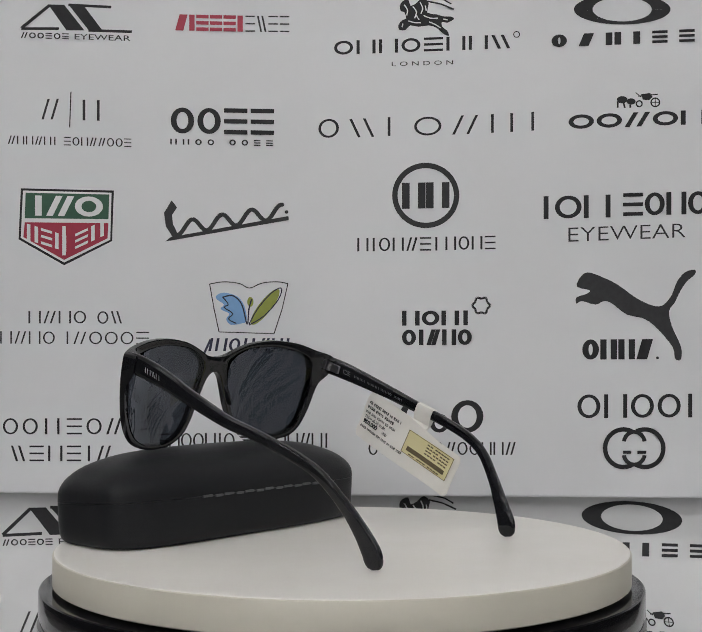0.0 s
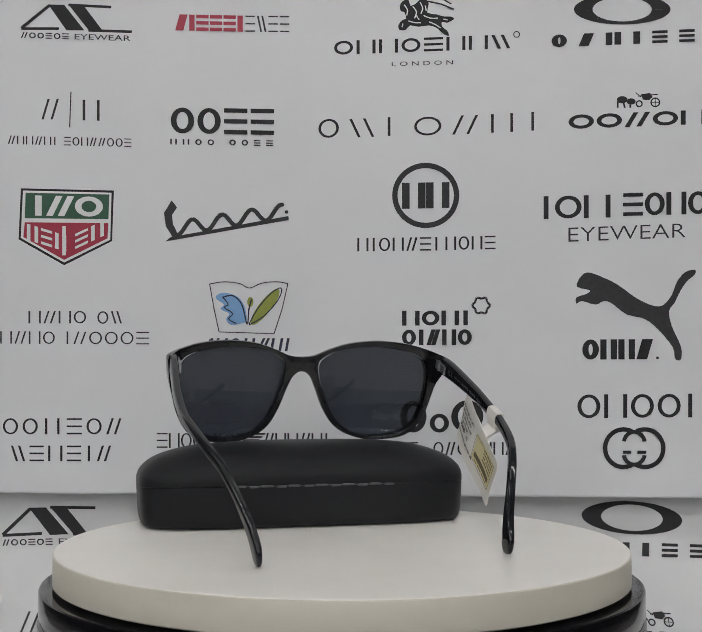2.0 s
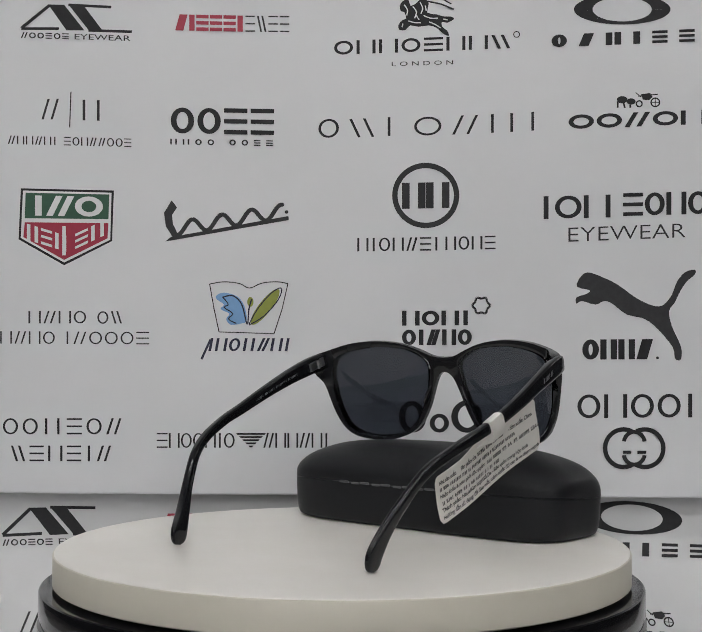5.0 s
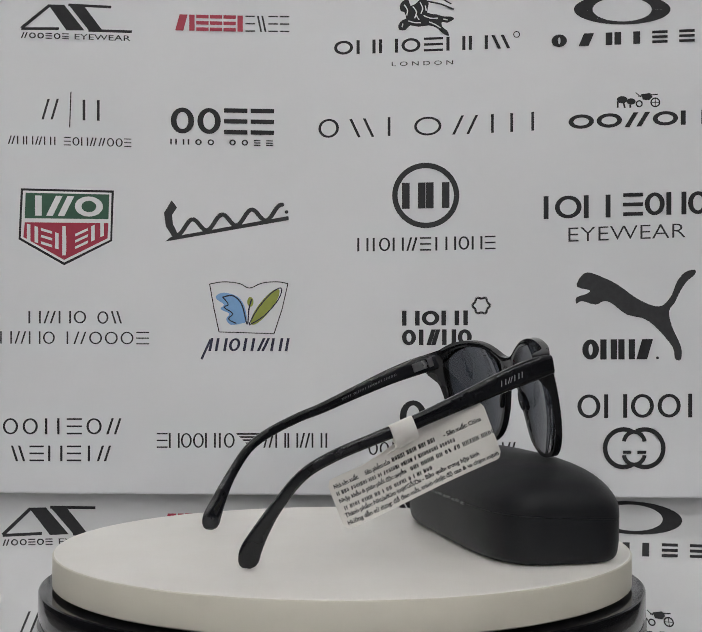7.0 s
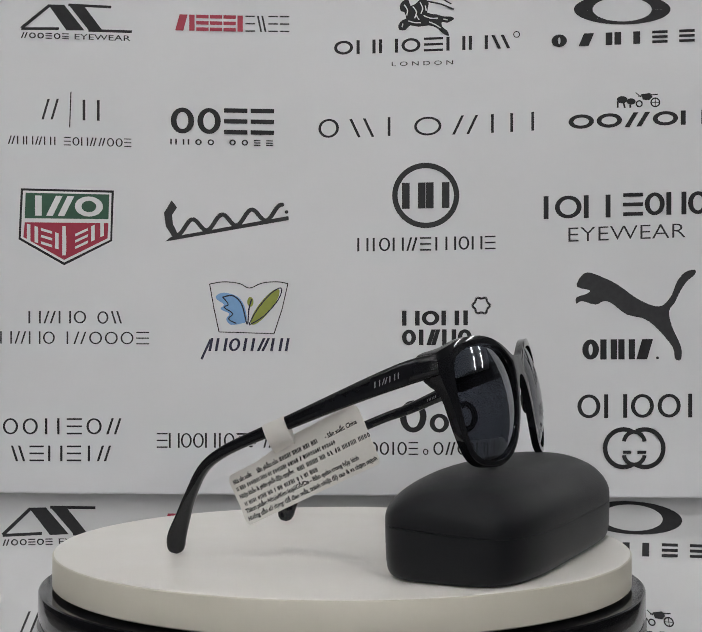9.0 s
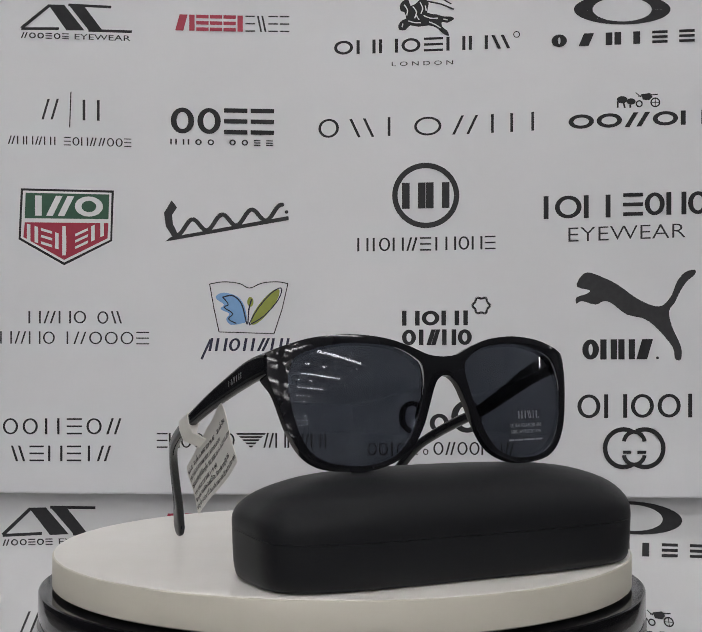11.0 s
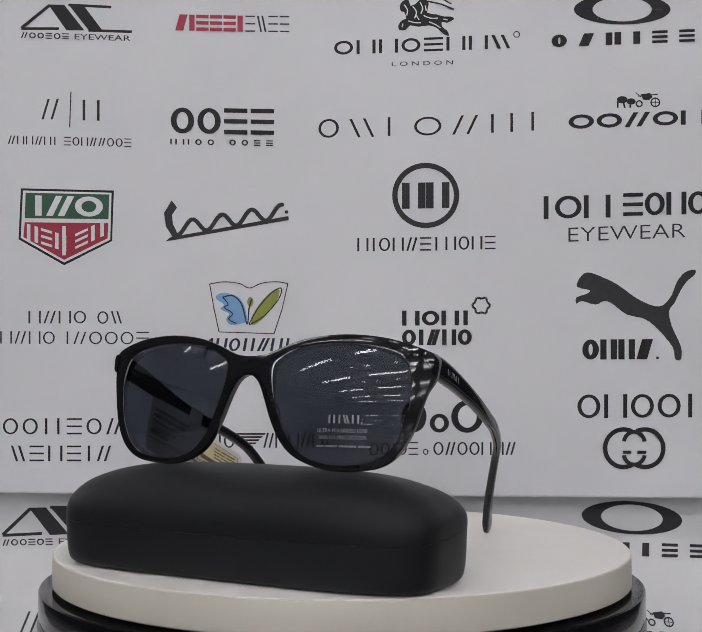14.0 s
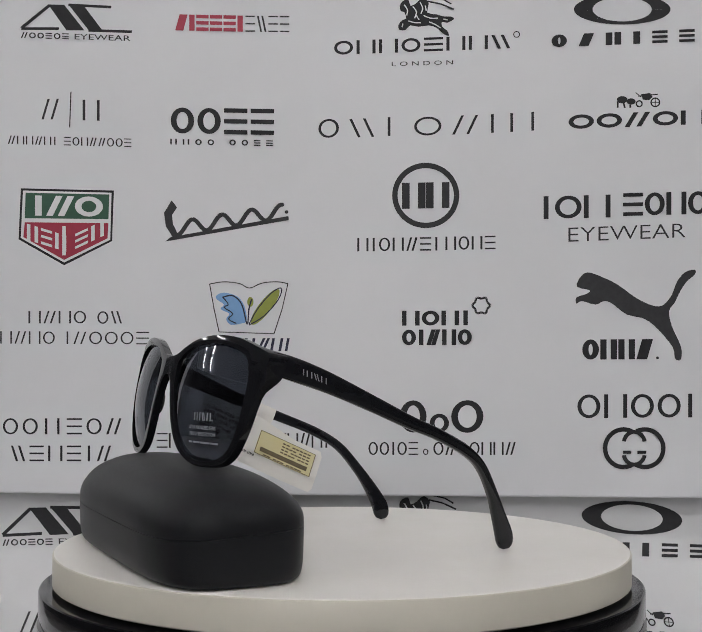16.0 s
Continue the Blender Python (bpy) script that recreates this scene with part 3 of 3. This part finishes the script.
def sunglasses():
    thing = tagged(new("sunglasses"), "glossy black sunglasses with dark grey lenses, leaning on the case", "sunglasses")
    # front frame
    right = spline(OUTER, 4)
    left = [np.array((-p[0], p[1])) for p in reversed(right)][1:-1]
    outline = right + left
    hole = spline(HOLE, 4, True)
    holes = [hole, [np.array((-p[0], p[1])) for p in hole]]
    flat = bmesh.new()
    loops = []
    for loop in (outline, *holes):
        vs = [flat.verts.new((p[0], p[1], 0)) for p in loop]
        loops.append(len(vs))
        for a, b in zip(vs, vs[1:] + vs[:1]):
            flat.edges.new((a, b))
    bmesh.ops.triangle_fill(flat, edges=flat.edges[:], use_beauty=True)
    flat.verts.index_update()
    pts = [v.co.copy() for v in flat.verts]
    tris = [[v.index for v in f.verts] for f in flat.faces]
    flat.free()
    bm = bmesh.new()
    rim = 0.0014

    def depth(p):
        return 0.0032 + 0.0046 * min(1.0, max(0.0, (abs(p.x) - 0.0665) / 0.003)) * min(1.0, max(0.0, (p.y - 0.030) / 0.006))

    def rear(i, p):
        """The openings widen a little towards the back."""
        if i < loops[0]:
            return front(p.x, p.y, depth(p))
        c = math.copysign(0.0375, p.x)
        return front(c + (p.x - c) * 1.045, 0.0262 + (p.y - 0.0262) * 1.02, depth(p))
    layers = [[bm.verts.new(front(p.x, p.y, 0.0)) for p in pts], [bm.verts.new(rear(i, p)) for i, p in enumerate(pts)]]
    for t in tris:
        bm.faces.new([layers[0][i] for i in t])
        bm.faces.new([layers[1][i] for i in reversed(t)])
    at = 0
    for n in loops:
        for i in range(n):
            a, b = at + i, at + (i + 1) % n
            bm.faces.new((layers[0][a], layers[0][b], layers[1][b], layers[1][a]))
        at += n
    bmesh.ops.recalc_face_normals(bm, faces=bm.faces)
    sharp = [e for e in bm.edges if len(e.link_faces) == 2 and e.calc_face_angle() > radians(50)]
    bmesh.ops.bevel(bm, geom=sharp, offset=rim, segments=4, affect="EDGES", profile=0.5, clamp_overlap=True)
    part("frame", bm, ACETATE, thing, "glossy black frame", True, 40)
    # lenses, domed shells a little wider than their openings
    for sign in (1, -1):
        cx, cy = 0.0395, 0.0265
        rows = []
        for d in (0.0014, 0.0030):
            for k in range(13):
                f = (k / 12 if d < 0.002 else 1 - k / 12) * 1.015
                f = max(f, 0.002)
                rows.append([front(sign * (cx + (p[0] - cx) * f), cy + (p[1] - cy) * f, d - dome(cx + (p[0] - cx) * f, cy + (p[1] - cy) * f)) for p in hole])
        part("lens", loft(rows), LENS, thing, "dark grey tinted lens", True, 50)
        # nose pad
        bm = bmesh.new()
        bmesh.ops.create_uvsphere(bm, u_segments=14, v_segments=8, radius=1.0)
        bm.transform(Matrix.Translation(front(sign * 0.0112, 0.0250, 0.0032)) @ G.to_3x3().to_4x4() @ Matrix.Rotation(sign * radians(-24), 4, "Y") @ Matrix.Diagonal((0.0012, 0.0018, 0.0060, 1)))
        part("nose_pad", bm, ACETATE, thing, "", True, 80)
    # temples
    line = [(0.0698, -0.0050, 0.0822), (0.0706, -0.0005, 0.0814), (0.0717, 0.0086, 0.0786), (0.0730, 0.0211, 0.0739), (0.0746, 0.0379, 0.0664), (0.0748, 0.0571, 0.0578), (0.0733, 0.0699, 0.0531), (0.0698, 0.0859, 0.0458),
            (0.0653, 0.0972, 0.0381), (0.0604, 0.1064, 0.0261), (0.0571, 0.1121, 0.0161), (0.0553, 0.1160, 0.0080), (0.0549, 0.1172, 0.0042), (0.0547, 0.1178, 0.0017), (0.0547, 0.1180, 0.0004)]
    # the arm that carries the tag hangs a little lower
    lower_line = [(0.0706, -0.0050, 0.0812), (0.0714, -0.0005, 0.0803), (0.0724, 0.0086, 0.0774), (0.0734, 0.0211, 0.0726), (0.0746, 0.0383, 0.0655), (0.0745, 0.0580, 0.0573), (0.0732, 0.0709, 0.0523), (0.0699, 0.0870, 0.0454),
                  (0.0654, 0.0985, 0.0377), (0.0604, 0.1074, 0.0257), (0.0568, 0.1130, 0.0159), (0.0548, 0.1168, 0.0080), (0.0542, 0.1178, 0.0042), (0.0540, 0.1184, 0.0017), (0.0540, 0.1186, 0.0004)]
    high = [0.0078, 0.0090, 0.0091, 0.0081, 0.0066, 0.0054, 0.0049, 0.0047, 0.0045, 0.0049, 0.0066, 0.0085, 0.0086, 0.0068, 0.0034]
    thick = [0.0040, 0.0042, 0.0042, 0.0040, 0.0038, 0.0036, 0.0036, 0.0036, 0.0036, 0.0036, 0.0036, 0.0034, 0.0030, 0.0022, 0.0012]
    for sign in (1, -1):
        arm = line if sign > 0 else lower_line
        path = spline([(*p, h, w) for p, h, w in zip(arm, high, thick)], 5)
        rows = []
        for i, q in enumerate(path):
            a, b = path[max(0, i - 1)], path[min(len(path) - 1, i + 1)]
            d = Vector((b[:3] - a[:3])).normalized()
            out = Vector((1, 0, 0)) - d * d.x
            out.normalize()
            up = out.cross(d)
            ring = []
            for k in range(20):
                t = 2 * math.pi * (k + 0.5) / 20
                ct, st = math.cos(t), math.sin(t)
                e = 0.55
                ring.append(Vector(q[:3]) + out * (q[4] / 2 * math.copysign(abs(ct) ** e, ct)) + up * (q[3] / 2 * math.copysign(abs(st) ** e, st)))
            rows.append([G @ Vector((sign * p.x, p.y, max(p.z, 0.0002))) for p in ring])
        temple = part("temple", loft(rows), ACETATE, thing, "black temple arm with a bent tip", True, 50)

        def core(y, side=sign, pts=np.array(path)):
            """The middle of the arm at a depth y: across and height."""
            return float(np.interp(y, pts[:, 1], pts[:, 0])), float(np.interp(y, pts[:, 1], pts[:, 2]))
        # hinge on the inner side: two leaves, three knuckles and a screw head
        seat_at = G @ Matrix.Translation((sign * 0.0689, 0.0046, core(0.0046)[1])) @ Matrix.Rotation(radians(-20), 4, "X")
        bm = box(-0.0006, -0.0004, -0.0022, 0.0006, 0.0052, 0.0022, 0.0003)
        box(-0.0010, -0.0062, -0.0024, 0.0008, -0.0034, 0.0024, 0.0003, bm)
        bm.transform(seat_at)
        part("hinge", bm, STEEL, temple, "grey steel hinge")
        for k in (-1, 0, 1):
            bm = bmesh.new()
            bmesh.ops.create_cone(bm, cap_ends=True, segments=14, radius1=0.0011, radius2=0.0011, depth=0.00135)
            bm.transform(seat_at @ Matrix.Translation((-sign * 0.0005, -0.0018 + (0.0006 if k else 0.0), k * 0.0015)))
            part("hinge_knuckle", bm, STEEL, temple, "grey steel hinge knuckle", True, 40)

        # pale word mark on the outer face: plain bars
        def outside(u, v, side=sign):
            y = 0.0085 + u * 0.001
            x, z = core(y)
            return G @ Vector((side * (x + 0.00222), y, z - v * 0.001))
        Print(outside).bars("ihvh", 0.5, 1.2, 10.5, 1.2, 2.4, 0.42, 0.3).done("printed_mark", FOIL_MARK, temple, "pale printed word mark")

        def inside(u, v, side=sign):
            y = u * 0.001
            x, z = core(y)
            return G @ Vector((side * (x - 0.00222), y, z - v * 0.001))
        p = Print(inside)
        if sign < 0:
            p.text("CE", 11, 1.2, 15.5, 1.2, 2.6)
        p.bars("ihhih.hhoih.hiiho.iihh", 18, 0.6, 47, 0.6, 1.2, 0.28, 0.35)
        p.done("printed_mark", DIM_MARK, temple, "small dim print inside the arm")
    # print on one lens
    def on_lens(u, v):
        x, s = 0.0305 + u * 0.001, 0.0215 - v * 0.001
        return front(x, s, 0.00118 - dome(x, s))
    p = Print(on_lens).bars("ihvh", 4.5, 3.2, 16.5, 3.2, 3.2, 0.7, 0.3).disc(17.4, 2.9, 0.35, 0.35, 10)
    p.text("ULTRA POLARIZED LENS", 0.5, 6.6, 19.5, 6.6, 1.5).text("100% UV PROTECTION", 1.0, 9.2, 19.0, 9.2, 1.5).bars("bbb.bbbbb.bbbbbbb.bbbbb", 0, 12.2, 20.5, 12.2, 0.7, 0.2, 0.25)
    p.done("lens_print", FOIL_MARK, thing, "pale print on the lens")
    return thing


# ---- price tag ----
def price_tag():
    thing = tagged(new("price_tag"), "white folded price tag hung on one temple arm", "price tag")
    along = Vector((0.155, 0.897, -0.416)).normalized()
    down = Vector((0.096, -0.391, -0.915)).normalized()
    out = along.cross(down).normalized()
    if out.x > 0:
        out.negate()
    origin = Vector((-0.0678, 0.0605, 0.0460))                   # head of the print below the band

    def at(u, v, d=0.0):
        """u mm rearward, v mm down, d mm outward on the leaf."""
        return G @ (origin + along * (u * 0.001) + down * (v * 0.001) + out * (d * 0.001))
    # band round the arm, drawn together to a neck above the leaf
    slope = Vector((0.0, 0.925, -0.380))
    up = Vector((0.0, 0.380, 0.925))
    rows = []
    for k in range(7):
        e = -5.0 + k * 10.0 / 6
        mid = Vector((-0.0744, 0.0605, 0.0562)) + slope * (e * 0.001)
        neck_o, neck_i = origin + along * ((e - 1.2) * 0.001) + down * -0.0012 + out * 0.0002, origin + along * ((e - 1.2) * 0.001) + down * -0.0012 - out * 0.0003
        x = Vector((1, 0, 0))
        ring = [neck_o, mid - x * 0.0012 - up * 0.0060, mid - x * 0.0023 - up * 0.0020, mid - x * 0.0024 + up * 0.0012, mid - x * 0.0018 + up * 0.0029, mid + up * 0.0032, mid + x * 0.0018 + up * 0.0029,
                mid + x * 0.0024 + up * 0.0012, mid + x * 0.0023 - up * 0.0022, mid + x * 0.0008 - up * 0.0060, neck_i]
        rows.append([G @ p for p in ring])
    part("band", loft(rows), TAG, thing, "white film band round the arm", True, 60)
    # hanging leaf with rounded front corners
    bm = bmesh.new()
    nu, nv = 56, 14
    u0, u1, v0, v1 = -39.5, 30.5, -1.6, 20.3
    bend = lambda u, v: 0.6 * math.sin(u * 0.11) + 0.3 * math.sin(v * 0.3 + u * 0.05)

    def spot(i, j):
        u = u0 + (u1 - u0) * i / nu
        head = v0 - 3.2 * min(1.0, max(0.0, (14 - u) / 22))     # the film stands higher before the band
        v = head + (v1 - head) * j / nv
        cut = 2.5
        for edge, sign in ((u0, 1), (u1, -1)):
            d = cut - abs(u - edge)
            if d > 0:
                pull = cut - math.sqrt(max(0.0, cut * cut - d * d))
                v = min(max(v, head + pull), v1 - pull)
        return u, v
    grids = [[[bm.verts.new(at(*spot(i, j), bend(*spot(i, j)) + d)) for i in range(nu + 1)] for j in range(nv + 1)] for d in (0.0, -0.35)]
    for j in range(nv):
        for i in range(nu):
            for g in grids:
                bm.faces.new((g[j][i], g[j][i + 1], g[j + 1][i + 1], g[j + 1][i]))
    a, b = grids
    edge = [(j, i) for i, j in [(i, 0) for i in range(nu)] + [(nu, j) for j in range(nv)] + [(nu - i, nv) for i in range(nu)] + [(0, nv - j) for j in range(nv)]]
    for (j, i), (l, k) in zip(edge, edge[1:] + edge[:1]):
        bm.faces.new((a[j][i], a[l][k], b[l][k], b[j][i]))
    bmesh.ops.recalc_face_normals(bm, faces=bm.faces)
    part("leaf", bm, TAG, thing, "stiff white printed leaf", True, 50)
    # print on the outer side
    outer = lambda u, v: at(29 - u, v, bend(29 - u, v) + 0.12)
    p = Print(outer)
    p.text("Nhà sản xuất:", 0.5, 2.6, 11, 2.6, 1.8, bold=0.03).text("Sản phẩm của", 14, 2.6, 25, 2.6, 1.8, bold=0.03).bars("hohhi.hhih.hhi.hhi", 26, 2.6, 45, 2.6, 1.8, 0.42, 0.35).text("- Sản xuất: China", 49, 2.6, 65.5, 2.6, 1.8, bold=0.03)
    p.bars("ii.hho.aooihoi.iioi.oi.aooiohi.ohioh.a.hiioooooi.oooooo", 0.5, 5.8, 52, 5.8, 1.7, 0.40, 0.35)
    p.text("Nhập khẩu & phân phối độc quyền:", 0.5, 9.0, 30, 9.0, 1.8, bold=0.03).bars("ohi.hhhh.hh.ov.ah.hhahh.hhoo", 31, 9.0, 68, 9.0, 1.8, 0.42, 0.35)
    p.bars("ii.hioi.oihh.ho.i.oh.oiahi.o.i.hi.hoh", 0.5, 12.2, 39, 12.2, 1.7, 0.42, 0.35)
    p.text("Thành phần: Nhựa/Kim loại/Gỗ/Da - Bảo quản trong hộp kính", 0.5, 15.4, 60, 15.4, 1.8, bold=0.03)
    p.text("Hướng dẫn sử dụng: để đeo mắt, tránh nhiệt độ cao & va chạm mạnh", 0.5, 18.6, 67.5, 18.6, 1.8, bold=0.03)
    p.done("tag_print", INK, thing, "small black print")
    # inner side: plain bars, the price and a sticker
    inner = lambda u, v: at(u * 0.88 - 38, v * 0.80 - 0.3, bend(u * 0.88 - 38, v * 0.80 - 0.3) - 0.62)
    p = Print(inner)
    p.bars("ah.ohahi.hhoo.ih.hah.i", 1, 2.4, 30, 2.4, 1.9, 0.5, 0.3).bars("hohh.oioio.aohoh", 1, 5.6, 25, 5.6, 2.0, 0.55, 0.3).bars("hoh.hoh.ohooi.oh.hohi", 1, 8.8, 28, 8.8, 1.8, 0.42, 0.3)
    p.text("Thông số kỹ thuật", 1, 12, 20, 12, 1.9, bold=0.02).text("950.000", 1, 15.4, 14, 15.4, 2.6, bold=0.05).text("VND", 18.5, 15.2, 23, 15.2, 1.9, bold=0.01)
    p.bars("hooh.iooiohi.hoi.ioih.oi.hoh.iiho", 1, 18.6, 39, 18.6, 1.6, 0.45, 0.3)
    p.done("tag_print", INK, thing, "small black print")
    
    def st(k):
        """The sticker's own layout, laid on the leaf."""
        def spot_on(u, v):
            a, b = -5 + (u - 2) * 1.28, 1 + (v - 3.5) * 0.86
            return at(a, b, bend(a, b) - 0.62 - k)
        return spot_on

    p = Print(st(0.25))
    for k in range(10):
        for j in range(7):
            p.poly([(2 + 2.5 * k, 3.5 + 2 * j), (4.5 + 2.5 * k, 3.5 + 2 * j), (4.5 + 2.5 * k, 5.5 + 2 * j), (2 + 2.5 * k, 5.5 + 2 * j)])
    p.done("sticker", STICKER, thing, "pale yellow rectangular sticker", True)
    p = Print(st(0.45))
    for k in range(7):
        p.poly([(4 + 3 * k, 12.6), (7 + 3 * k, 12.6), (7 + 3 * k, 15.2), (4 + 3 * k, 15.2)])
    for a in ((2, 3.5, 27, 3.8), (2, 17.2, 27, 17.5), (2, 3.5, 2.3, 17.5), (26.7, 3.5, 27, 17.5)):
        p.poly([(a[0], a[1]), (a[2], a[1]), (a[2], a[3]), (a[0], a[3])])
    for k in range(4):
        p.bars("bbbb.bbb" if k % 2 else "bb.bbbbb", 12.5, 5.8 + 1.8 * k, 25, 5.8 + 1.8 * k, 0.8, 0.3)
    p.bars("bb.bbb.bbbb", 6, 16.8, 23, 16.8, 0.7, 0.3).done("sticker_print", STICKER_BAR, thing, "brown print on the sticker")
    return thing


def turning(h):
    return [(k * 0.5, pose(0, 0, h, 0, 0, SPIN * (k * 0.5 - FRONT_AT))) for k in range(33)]


def motions():
    walk(PLATTER_PART, turning(0.0))
    for thing in (CASE_THING, SUNGLASSES, PRICE_TAG):
        walk(thing, turning(HT))


room()
ceiling_lights()
downlights()
wall_shelves()
sheet()
backdrop()
PLATTER_PART = turntable()
CASE_THING = case()
SUNGLASSES = sunglasses()
PRICE_TAG = price_tag()
motions()
